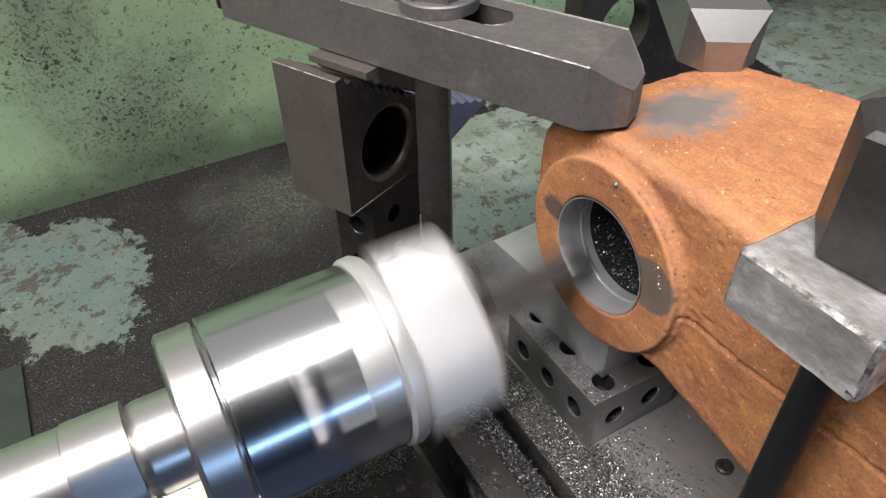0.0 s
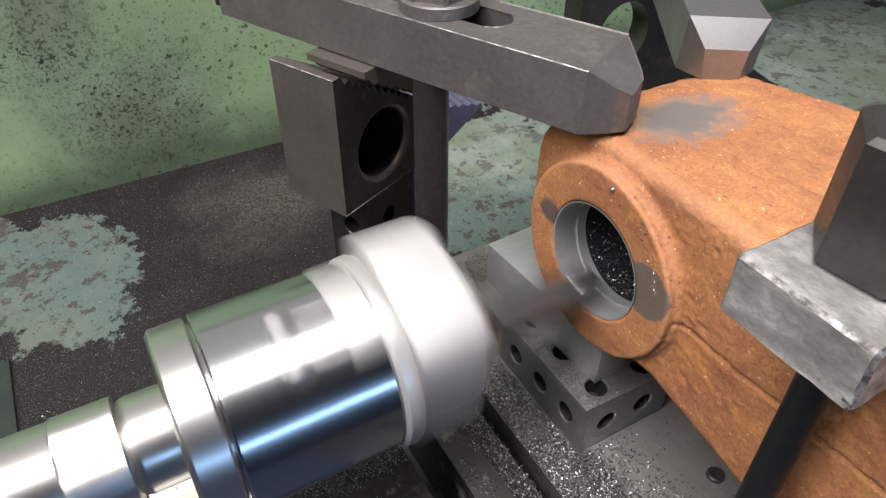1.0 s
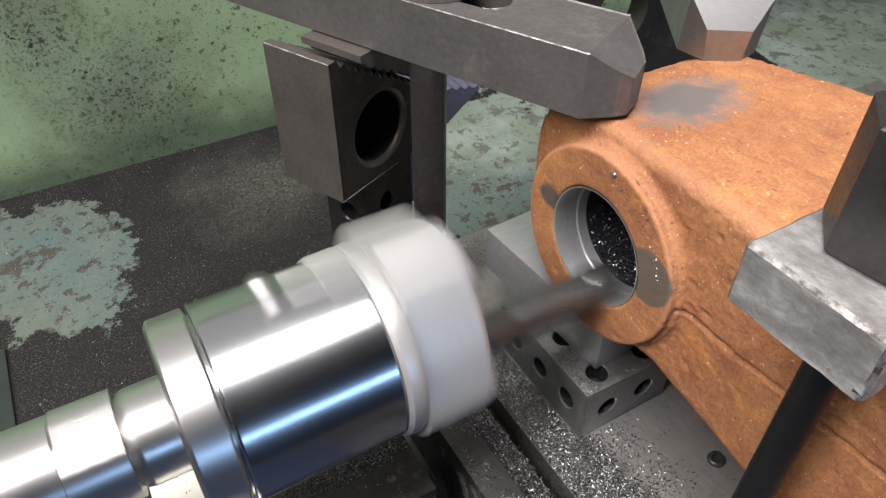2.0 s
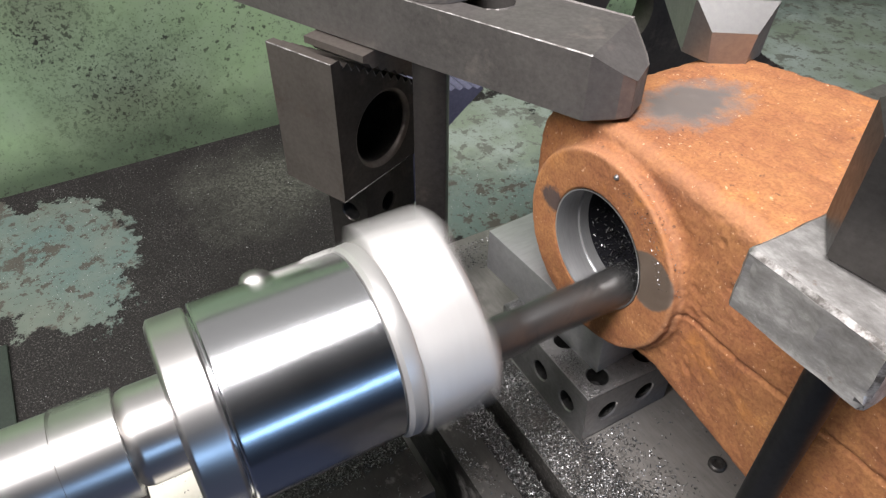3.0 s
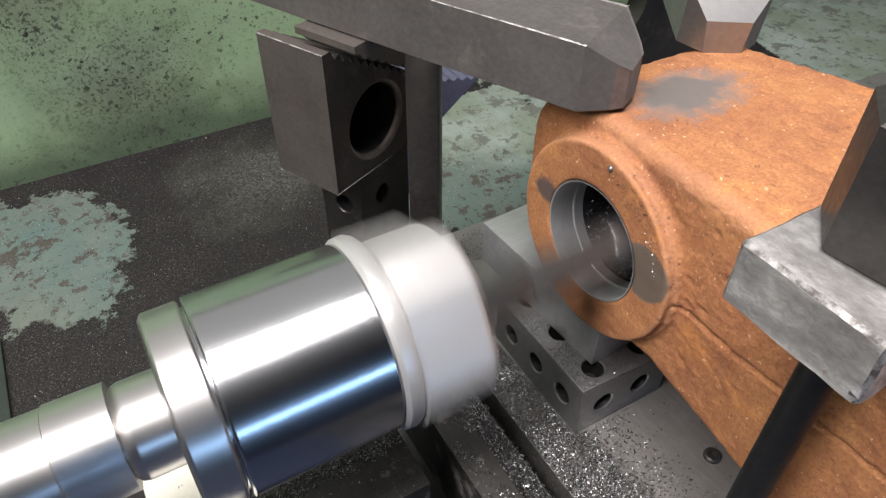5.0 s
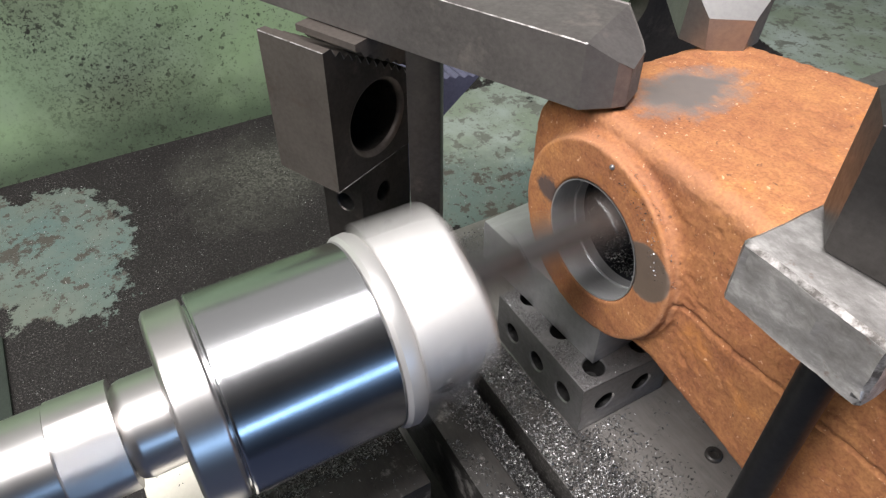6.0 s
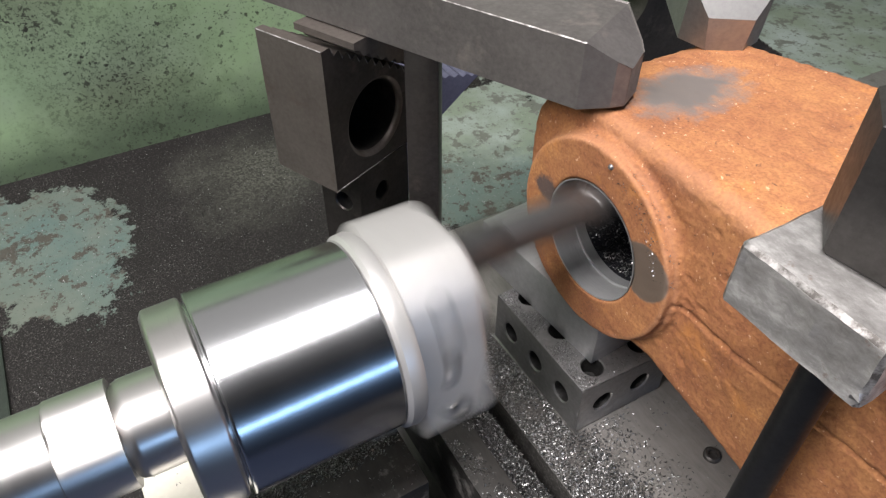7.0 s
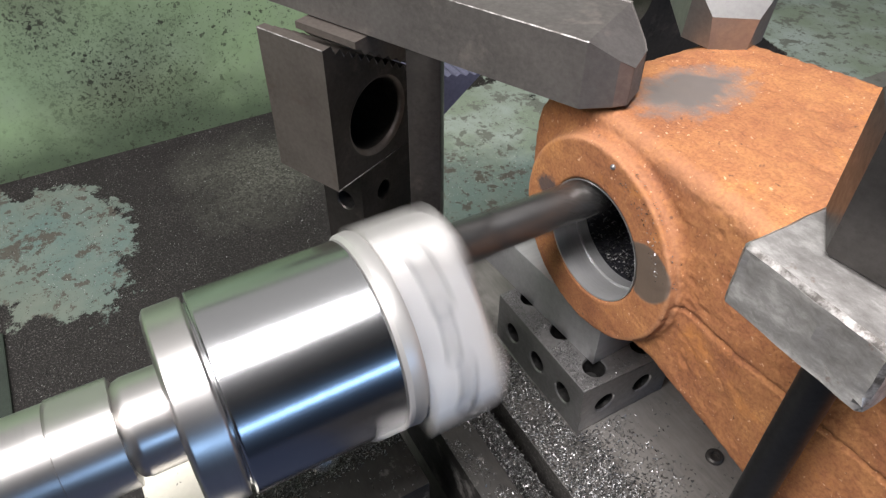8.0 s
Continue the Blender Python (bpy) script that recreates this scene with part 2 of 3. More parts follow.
def tray_paint():
    """Green grey tray paint with brown flecks where it has been wiped, dark fine swarf everywhere else."""
    m = material("tray_paint", (0.10, 0.14, 0.12), 0.42)
    n = Nodes(m)
    big, mid = n.noise(7, 4, 0.6), n.noise(38, 5, 0.65, None, 2.0)
    c = n.ramp(big, (0.35, (0.112, 0.132, 0.110)), (0.65, (0.092, 0.138, 0.129)))
    c = n.mix(n.ramp(mid, (0.45, 0.0), (0.70, 0.5)), c, (0.150, 0.165, 0.140))
    # wiped paint behind the clamp: its low-angle sheen is painted in as paler colour
    sheen = n.math("ADD", n.math("MINIMUM", n.near((0.235, 0.43, TRAY), (0.13, 0.12, 1)), n.near((0.66, 0.32, TRAY), (0.40, 0.22, 1))),
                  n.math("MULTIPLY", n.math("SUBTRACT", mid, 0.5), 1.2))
    sheen = n.ramp(sheen, (0.55, 0.9), (1.25, 0.0))
    c = n.mix(sheen, c, n.ramp(n.noise(11, 4, 0.6, None, 44.0), (0.40, (0.200, 0.240, 0.182)), (0.60, (0.30, 0.345, 0.32))))
    # brown grey flecks, large and small
    fleck = n.ramp(n.noise(34, 6, 0.72, None, 27.0), (0.565, 0.0), (0.59, 0.9))
    fleck = n.math("MAXIMUM", fleck, n.ramp(n.noise(85, 4, 0.7, None, 9.0), (0.56, 0.0), (0.585, 0.85)))
    fleck = n.math("MAXIMUM", fleck, n.ramp(n.noise(260, 3, 0.6, None, 15.0), (0.62, 0.0), (0.65, 0.8)))
    c = n.mix(fleck, c, n.mix(sheen, (0.062, 0.052, 0.044), (0.125, 0.130, 0.112)))
    wiped = None
    for place, radii in (((-0.204, 0.410, TRAY), (0.060, 0.098, 1)), ((-0.262, 0.470, TRAY), (0.045, 0.070, 1)),
                         ((0.175, 0.38, TRAY), (0.12, 0.13, 1)), ((0.62, 0.30, TRAY), (0.42, 0.46, 1))):
        d = n.near(place, radii)
        wiped = d if wiped is None else n.math("MINIMUM", wiped, d)
    rag = n.math("ADD", wiped, n.math("MULTIPLY", n.math("SUBTRACT", n.noise(26, 7, 0.72, None, 11.0), 0.5), 1.8))
    dirt = n.ramp(rag, (0.94, 0.0), (0.99, 1.0))
    # swarf: dark brown grains, some glinting; where wiped, a paler film with its sheen painted in
    salt = n.noise(700, 3, 0.75, None, 8.0)
    grit = n.ramp(salt, (0.40, (0.0065, 0.0056, 0.0056)), (0.55, (0.014, 0.0118, 0.0112)), (0.70, (0.18, 0.168, 0.158)))
    grit = n.mix(n.ramp(n.noise(26, 4, 0.6, None, 41.0), (0.40, 0.55), (0.60, 0.0)), grit, (0.011, 0.0095, 0.009))
    film = n.math("ADD", n.near((-0.020, 0.435, TRAY), (0.085, 0.095, 1)), n.math("MULTIPLY", n.math("SUBTRACT", n.noise(15, 5, 0.65, None, 12.0), 0.5), 1.8))
    film = n.ramp(film, (0.2, 0.8), (1.2, 0.0))
    grit = n.mix(film, grit, n.ramp(n.noise(420, 3, 0.7, None, 62.0), (0.42, (0.026, 0.027, 0.021)), (0.60, (0.105, 0.106, 0.088))))
    n.color(n.mix(dirt, c, grit))
    n.rough(n.ramp(rag, (0.94, 0.40), (0.99, 0.7)))
    n.b.inputs["Specular IOR Level"].default_value = 0.3
    n.bump(n.math("ADD", n.math("MULTIPLY", dirt, salt), n.math("MULTIPLY", fleck, 0.3)), 0.5, 0.0007)
    return m


MAT_RIM = steel("rim_enamel", (0.010, 0.015, 0.011), (0.022, 0.031, 0.023), 0.6, 0.0)
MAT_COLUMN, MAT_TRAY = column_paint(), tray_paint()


# ---- mesh helpers ----
def finish(name, bm, mat, smooth=None):
    bmesh.ops.recalc_face_normals(bm, faces=bm.faces)
    me = bpy.data.meshes.new(name)
    bm.to_mesh(me)
    bm.free()
    me.materials.append(mat)
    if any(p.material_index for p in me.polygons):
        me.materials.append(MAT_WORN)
        me.materials.append(MAT_SWARF_SHADE)       # shade painted into the pockets
    if smooth:
        me.shade_smooth()
        me.set_sharp_from_angle(angle=radians(smooth))
    return me


def part(name, bm, mat, parent, label="", smooth=35):
    ob = new(name, finish(name, bm, mat, smooth))
    ob.parent = parent
    return tagged(ob, label)


def thing(name, label, category, m=None, group="", kind=""):
    ob = new(name)
    ob.empty_display_size = 0.01
    if m is not None:
        ob.matrix_world = m
    return tagged(ob, label, category, group, kind)


def bevelled(bm, width, segments=2, angle=30):
    edges = [e for e in bm.edges if len(e.link_faces) == 2 and e.calc_face_angle(0) > radians(angle)]
    bmesh.ops.bevel(bm, geom=edges, offset=width, segments=segments, profile=0.6, affect="EDGES", clamp_overlap=True)
    return bm


def box(x0, x1, y0, y1, z0, z1, bevel=0.0, segments=2):
    bm = bmesh.new()
    bmesh.ops.create_cube(bm, size=1)
    for v in bm.verts:
        v.co = ((x0 + x1) / 2 + v.co.x * (x1 - x0), (y0 + y1) / 2 + v.co.y * (y1 - y0), (z0 + z1) / 2 + v.co.z * (z1 - z0))
    return bevelled(bm, bevel, segments) if bevel else bm


def circle(u, v, r, n=40, start=0.0):
    return [(u + r * math.cos(start + 2 * math.pi * k / n), v + r * math.sin(start + 2 * math.pi * k / n)) for k in range(n)]


def slotted(u0, u1, v, r, n=12):
    """An oblong hole from u0 to u1 (centres of its ends)."""
    right = [(u1 + r * math.cos(a), v + r * math.sin(a)) for a in (math.pi * (k / n - 0.5) for k in range(n + 1))]
    left = [(u0 + r * math.cos(a), v + r * math.sin(a)) for a in (math.pi * (k / n + 0.5) for k in range(n + 1))]
    return right + left


def rounded(corners, n=6):
    """A polygon from (u, v, radius) corners."""
    out = []
    for k, (u, v, r) in enumerate(corners):
        if r <= 0:
            out.append((u, v))
            continue
        a, b, p = Vector(corners[k - 1][:2]), Vector(corners[(k + 1) % len(corners)][:2]), Vector((u, v))
        da, db = (a - p).normalized(), (b - p).normalized()
        half = da.angle(db) / 2
        d, mid = r / math.tan(half), (da + db).normalized()
        c = p + mid * (r / math.sin(half))
        s, e = p + da * d - c, p + db * d - c
        sweep = s.angle_signed(e)
        for j in range(n + 1):
            q = Vector((s.x, s.y))
            q.rotate(Matrix.Rotation(-sweep * j / n, 2))
            out.append(tuple(c + q))
    return out


def plate(outline, holes, depth, to, bm=None):
    """A slab of the given outline with holes right through; to(u, v, w) gives the place, w from 0 to depth."""
    bm = bm or bmesh.new()
    for w in (0.0, depth):
        edges = []
        for loop in (outline, *holes):
            vs = [bm.verts.new(to(u, v, w)) for u, v in loop]
            edges += [bm.edges.new((vs[k - 1], vs[k])) for k in range(len(vs))]
        bmesh.ops.triangle_fill(bm, edges=edges, use_beauty=True, use_dissolve=False)
    for loop in (outline, *holes):
        a = [bm.verts.new(to(u, v, 0.0)) for u, v in loop]
        b = [bm.verts.new(to(u, v, depth)) for u, v in loop]
        for k in range(len(a)):
            bm.faces.new((a[k - 1], a[k], b[k], b[k - 1]))
    bmesh.ops.remove_doubles(bm, verts=bm.verts, dist=1e-6)
    return bm


def pocketed(bm, w, h, holes, to):
    """One face of a block, w by h, with round pockets (u, v, radius, depth); to(u, v, d) gives the place d below the face."""
    edges = []
    for loop in [[(0, 0), (w, 0), (w, h), (0, h)]] + [circle(u, v, r, 24) for u, v, r, d in holes]:
        vs = [bm.verts.new(to(u, v, 0.0)) for u, v in loop]
        edges += [bm.edges.new((vs[k - 1], vs[k])) for k in range(len(vs))]
    bmesh.ops.triangle_fill(bm, edges=edges, use_beauty=True, use_dissolve=False)
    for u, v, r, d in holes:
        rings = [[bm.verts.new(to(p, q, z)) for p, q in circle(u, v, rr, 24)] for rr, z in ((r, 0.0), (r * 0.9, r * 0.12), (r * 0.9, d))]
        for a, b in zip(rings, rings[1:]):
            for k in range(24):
                # slot 2 paints the hole's inner shade on wall and bottom
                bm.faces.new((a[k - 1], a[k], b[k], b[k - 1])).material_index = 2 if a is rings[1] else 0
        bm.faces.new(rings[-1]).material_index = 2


def lathe(profile, n=72, centre=(0.0, 0.0)):
    """Revolve (x, radius) pairs about the x axis."""
    bm = bmesh.new()
    rings = []
    for x, r in profile:
        rings.append([bm.verts.new((x, centre[0] + r * math.sin(2 * math.pi * k / n), centre[1] + r * math.cos(2 * math.pi * k / n))) for k in range(n)])
    for a, b in zip(rings, rings[1:]):
        for k in range(n):
            bm.faces.new((a[k - 1], a[k], b[k], b[k - 1]))
    bm.faces.new(rings[0])
    bm.faces.new(rings[-1])
    return bm


def post(profile, n=40, centre=(0.0, 0.0)):
    """Revolve (z, radius) pairs about an upright axis."""
    bm = lathe(profile, n)
    for v in bm.verts:
        v.co = (v.co.y + centre[0], v.co.z + centre[1], v.co.x)
    return bm


def holed_block(w, l, h, r):
    """A hardened setup block with rows of holes in its faces; corner at the origin."""
    bm = bmesh.new()
    d = r * 3.0
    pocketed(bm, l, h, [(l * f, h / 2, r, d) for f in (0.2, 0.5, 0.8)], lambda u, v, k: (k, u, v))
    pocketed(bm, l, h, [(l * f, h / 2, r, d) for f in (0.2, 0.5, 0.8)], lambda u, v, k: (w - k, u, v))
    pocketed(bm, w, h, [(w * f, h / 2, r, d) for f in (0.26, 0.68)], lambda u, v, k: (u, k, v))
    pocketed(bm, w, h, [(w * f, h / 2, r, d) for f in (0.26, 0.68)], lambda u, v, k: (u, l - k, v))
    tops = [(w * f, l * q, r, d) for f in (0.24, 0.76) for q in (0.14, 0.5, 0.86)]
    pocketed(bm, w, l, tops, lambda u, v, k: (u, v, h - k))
    pocketed(bm, w, l, [], lambda u, v, k: (u, v, k))
    bmesh.ops.remove_doubles(bm, verts=bm.verts, dist=1e-6)
    rim = [e for e in bm.edges if len(e.link_faces) == 2 and e.calc_face_angle(0) > 1.2 and
           sum(min(abs(v.co.x), abs(v.co.x - w)) < 1e-6 for v in e.verts) + sum(min(abs(v.co.y), abs(v.co.y - l)) < 1e-6 for v in e.verts)
           + sum(min(abs(v.co.z), abs(v.co.z - h)) < 1e-6 for v in e.verts) >= 4]
    bmesh.ops.bevel(bm, geom=rim, offset=0.0009, segments=2, profile=0.5, affect="EDGES")
    return bm


def column_block(w, l, h, r):
    """An upright setup block with one column of holes in each side; corner at the origin."""
    bm = bmesh.new()
    rows, d = (0.0115, 0.0375), r * 2.4
    pocketed(bm, l, h, [(l * 0.45, z, r, d) for z in rows], lambda u, v, k: (k, u, v))
    pocketed(bm, l, h, [(l * 0.45, z, r, d) for z in rows], lambda u, v, k: (w - k, u, v))
    pocketed(bm, w, h, [(w * 0.44, z, r, d) for z in rows], lambda u, v, k: (u, k, v))
    pocketed(bm, w, h, [(w * 0.44, z, r, d) for z in rows], lambda u, v, k: (u, l - k, v))
    pocketed(bm, w, l, [], lambda u, v, k: (u, v, h - k))
    pocketed(bm, w, l, [], lambda u, v, k: (u, v, k))
    bmesh.ops.remove_doubles(bm, verts=bm.verts, dist=1e-6)
    return bm


# ---- the setting ----
def setting(name, bm, mat, label, category):
    return tagged(new(name, finish(name, bm, mat)), label, category, kind="structure")


setting("wall_north", box(-1.6, 1.6, COLUMN, COLUMN + 0.05, TRAY - 0.05, 0.42), MAT_COLUMN, "green painted machine column with dark oil flecks", "machine column")
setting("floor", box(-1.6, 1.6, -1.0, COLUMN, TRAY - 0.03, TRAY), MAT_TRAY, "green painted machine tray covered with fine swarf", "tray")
setting("tray_rim", box(-0.42, -0.2490, -0.60, 0.330, TRAY, TRAY + 0.003, 0.001), MAT_RIM, "dark green painted rim of the tray", "tray rim")
# sheet added out of view to darken what the spindle's underside reflects
setting("added_dark_sheet", box(-1.6, -0.068, -0.43, 0.008, TRAY, TRAY + 0.004), MAT_GATE, "unseen dark navy sheet added under the spindle to darken its reflections", "tray")
# low wall added out of view, so the spindle reflects something dark
setting("added_dark_wall", box(-1.6, 1.6, -0.46, -0.44, TRAY, 0.045), MAT_GATE, "unseen dark navy wall added to darken the spindle's reflections", "splash guard")
setting("wall_south", box(-3.0, 3.0, -3.05, -3.0, -1.0, 2.4), MAT_GATE, "dark workshop wall", "wall")
setting("wall_east", box(3.0, 3.05, -3.0, 3.0, -1.0, 2.4), MAT_ROOM, "plain workshop wall", "wall")
setting("wall_west", box(-3.05, -3.0, -3.0, 3.0, -1.0, 2.4), MAT_ROOM, "plain workshop wall", "wall")
setting("wall_back", box(-3.0, 3.0, 3.0, 3.05, -1.0, 2.4), MAT_ROOM, "plain workshop wall", "wall")
setting("ground", box(-3.0, 3.0, -3.0, 3.0, -1.05, -1.0), MAT_ROOM, "grey workshop floor", "floor")
setting("ceiling", box(-3.0, 3.0, -3.0, 3.0, 2.4, 2.45), MAT_ROOM, "plain workshop ceiling", "ceiling")


# ---- machine table: lands between the slots ----
def machine_table():
    t = thing("machine_table", "cast iron slotted machine table strewn with chips", "machine table")
    for x0, x1, y0, y1 in ((-0.0195, 0.42, -0.16, 0.145), (-0.0517, -0.0365, -0.16, 0.145), (-0.137, -0.0665, 0.011, 0.064)):
        part("land", box(x0, x1, y0, y1, -0.045, 0.0, 0.0012), MAT_TABLE if x1 > 0 else MAT_OILY, t, "" if x1 > 0 else "oil-darkened land with scraped edges")
    part("slot_filling", box(-0.0366, -0.0230, -0.159, 0.144, -0.046, -0.009), MAT_SWARF_SHADE, t, "packed dark swarf in the slot")
    # slot bottom coloured near-black in place of its shade
    part("slot_floor", box(-0.075, 0.42, -0.158, 0.143, -0.112, -0.100), MAT_DEEP_SHADE, t)
    for x0, x1, y0, y1 in ((-0.0155, 0.40, -0.157, 0.142), (-0.050, -0.0375, -0.157, 0.142), (-0.135, -0.068, 0.013, 0.062)):
        part("rib", box(x0, x1, y0, y1, -0.100 if x0 > -0.1 else TRAY, -0.0452), MAT_TABLE, t)
    part("table_body", box(-0.066, 0.38, -0.15, 0.13, TRAY, -0.1122), MAT_COLUMN, t)


machine_table()


def painted_block():
    t = thing("machine_block", "cream painted machine block dotted with dark chips", "machine block")
    part("block", box(-0.1705, -0.1385, -0.030, 0.082, TRAY, 0.0, 0.0015), MAT_CREAM, t)


painted_block()

# ---- workpiece ----
def cast_skin(bm):
    """One rough cast surface over the closed shapes in bm, with the parting line sunk into the spindle side."""
    raw = new("raw", finish("raw", bm, MAT_RUST, None))
    mod = raw.modifiers.new("skin", "REMESH")
    mod.mode, mod.voxel_size = "VOXEL", 0.0009
    bpy.context.view_layer.update()
    me = bpy.data.meshes.new_from_object(raw.evaluated_get(bpy.context.evaluated_depsgraph_get()))
    bpy.data.objects.remove(raw)
    out = bmesh.new()
    out.from_mesh(me)
    bpy.data.meshes.remove(me)
    out.normal_update()
    moves = []
    for v in out.verts:
        r = math.hypot(v.co.y - AXIS_Y, v.co.z - AXIS_Z)
        rough = 0.00034 * noise.noise(v.co * 130) + 0.00034 * noise.noise(v.co * 400) + 0.0007 * noise.noise(v.co * 30)
        pit = max(0.0, noise.noise(v.co * 210 + Vector((5, 1, 8))) - 0.42) * 0.0022
        k = 0.0 if r < BORE + 0.0015 else min(1.0, (r - BORE - 0.0015) / 0.004)
        k *= min(1.0, max(0.15, math.hypot((v.co.x - 0.048) / 0.024, (v.co.y - 0.027) / 0.016) - 0.4)) if v.co.z > 0.135 else 1.0
        if v.co.x < 0.0085:
            k *= 0.5
        step = v.normal * (rough - pit) * k
        y = v.co.y
        if v.co.x < 0.016 and y < -0.0195:
            seam = AXIS_Z + 0.0250 * (-0.0195 - y) + 0.0008 * noise.noise((y * 120, 2, 0)) + 0.0004 * noise.noise((y * 500, 5, 0))
            d = abs(v.co.z - seam)
            if d < 0.0010:
                step += Vector((0.0016 * (1 - d / 0.0010), 0, 0))
        moves.append(step)
    for v, step in zip(out.verts, moves):
        v.co += step
    return out



def casting():
    t = thing("casting", "rusted orange steel casting with a half machined bore", "casting")
    outline = rounded([(-0.17, 0.030, 0.004), (-0.012, 0.0585, 0.02), (0.012, 0.0532, 0.01), (0.066, 0.0545, 0.030), (0.0705, TOP, 0.026), (-0.17, TOP, 0.006)], 8)
    bore = circle(AXIS_Y, AXIS_Z, BORE + 0.0006, 64)
    bm = plate(outline, [bore], 0.085, lambda u, v, w: (0.0125 + w, u, v))
    for v in bm.verts:                       # the far side runs off on a slant
        if v.co.x > 0.09:
            v.co.x = 0.0935 + 0.33 * (0.037 - v.co.y)
    outer = [e for e in bm.edges if len(e.link_faces) == 2 and e.calc_face_angle(0) > 0.9
             and all(math.hypot(v.co.y - AXIS_Y, v.co.z - AXIS_Z) > BORE + 0.003 for v in e.verts)]
    bmesh.ops.bevel(bm, geom=outer, offset=0.0055, segments=4, profile=0.5, affect="EDGES")
    boss = plate(circle(AXIS_Y, AXIS_Z, 0.0397, 96), [bore], 0.0075, lambda u, v, w: (0.0065 + w, u, v))
    flange = plate(circle(AXIS_Y, AXIS_Z, 0.0412, 96), [bore], 0.0040, lambda u, v, w: (0.0108 + w, u, v))
    for extra in (boss, flange):
        bmesh.ops.recalc_face_normals(extra, faces=extra.faces)
        me = bpy.data.meshes.new("boss")
        extra.to_mesh(me)
        extra.free()
        bm.from_mesh(me)
        bpy.data.meshes.remove(me)
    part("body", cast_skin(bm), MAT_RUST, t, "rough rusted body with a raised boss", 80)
    lining = lathe([(0.0068, BORE + 0.0005), (0.0069, BORE - 0.0001), (0.0172, BORE - 0.0001), (0.0173, BORE + 0.0003), (0.0179, BORE + 0.0003), (0.0180, BORE - 0.0008), (0.0222, BORE - 0.0010)], 96, (AXIS_Y, AXIS_Z))
    bmesh.ops.delete(lining, geom=[f for f in lining.faces if len(f.verts) > 8], context="FACES")
    part("bore_wall", lining, MAT_BORE, t, "bright freshly bored wall")
    # bore depth, with its shade put into the wall colour
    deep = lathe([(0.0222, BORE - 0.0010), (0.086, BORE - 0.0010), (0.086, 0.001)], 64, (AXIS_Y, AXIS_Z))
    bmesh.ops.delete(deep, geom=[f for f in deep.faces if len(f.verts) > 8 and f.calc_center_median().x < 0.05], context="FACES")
    part("bore_depth", deep, MAT_DEEP_SHADE, t, "unmachined depth of the bore, painted dark for its shade")
    bead = bmesh.new()
    bmesh.ops.create_icosphere(bead, subdivisions=2, radius=0.0011)
    bead.transform(pose(0.0062, 0.0158, 0.1302))
    part("weld_bead", bead, MAT_BLOCK, t, "small bright weld bead")


casting()


# ---- supports under the casting ----
def supports():
    t = thing("setup_block", "hardened steel setup block with rows of holes", "setup block", group="setup blocks")
    part("block", holed_block(0.0495, 0.065, 0.029, 0.0054), MAT_BLOCK, t)
    p = thing("parallel", "ground steel parallel bar under the casting", "parallel bar")
    bar = box(0.0, 0.032, 0.0, 0.0805, 0.029, 0.0525, 0.0005)
    bar.transform(pose(0.0122, 0.0104, 0, 0, 0, 3.5))
    part("bar", bar, MAT_GROUND, p)


supports()


# ---- clamp across the casting's end ----
def strap_clamp():
    m = pose(0.0057, 0.0364, TOP, 0, 0, STRAP_TURN)
    t = thing("strap_clamp", "dark steel strap clamp with a tapered nose", "clamp", m, group="strap clamps")
    w, l, h = 0.036, 0.190, 0.0246
    outline = [(0.0, 0.0), (0.0045, -0.010), (0.0085, -0.0135), (0.0200, -0.0125), (0.0235, -0.0100), (w, 0.002), (w, l), (0.0, l)]
    hole = [(b, a) for a, b in slotted(0.05, 0.105, w / 2 + 0.001, 0.0085)]
    bm = plate(outline, [hole], h, lambda u, v, k: (u, v, k))
    for v in bm.verts:                       # the nose slopes down on top
        if v.co.y < 0.001 and v.co.z > h / 2:
            v.co.z -= max(0.0, -v.co.y) * 0.6
        if v.co.y < -0.009 and v.co.z < 0.001:
            v.co.z += 0.0022
    rim = [e for e in bm.edges if len(e.link_faces) == 2 and e.calc_face_angle(0) > 0.5]
    worn = [e for e in rim if all(v.co.x < 0.002 and v.co.z > h / 2 and v.co.y > -0.001 for v in e.verts)]
    bmesh.ops.bevel(bm, geom=[e for e in rim if e not in worn], offset=0.0004, segments=1, affect="EDGES")
    bmesh.ops.recalc_face_normals(bm, faces=bm.faces)
    worn = [e for e in bm.edges if len(e.link_faces) == 2 and e.calc_face_angle(0) > 0.5 and all(v.co.x < 0.002 and v.co.z > h / 2 and v.co.y > -0.001 for v in e.verts)]
    bmesh.ops.bevel(bm, geom=worn, offset=0.0004, segments=1, affect="EDGES", material=1)
    part("strap", bm, MAT_FORGED, t, smooth=12)
    for k in range(5):
        part("heel_tooth", box(0.0, w, l + 0.0005 + 0.003 * k, l + 0.003 + 0.003 * k, 0.004 + 0.004 * k, h, 0.0003), MAT_BLACK, t)
    return t


strap_clamp()


def hex_nut(name, r, h, hole, mat, parent, m, flange=0.0):
    outline = circle(0, 0, r, 6)
    bm = plate(outline, [circle(0, 0, hole, 32)], h, lambda u, v, w: (u, v, w))
    rim = [e for e in bm.edges if len(e.link_faces) == 2 and e.calc_face_angle(0) > 0.8 and all(v.co.xy.length > hole * 1.05 for v in e.verts)]
    bmesh.ops.bevel(bm, geom=rim, offset=0.0009, segments=2, profile=0.5, affect="EDGES")
    bm.transform(m)
    return part(name, bm, mat, parent)


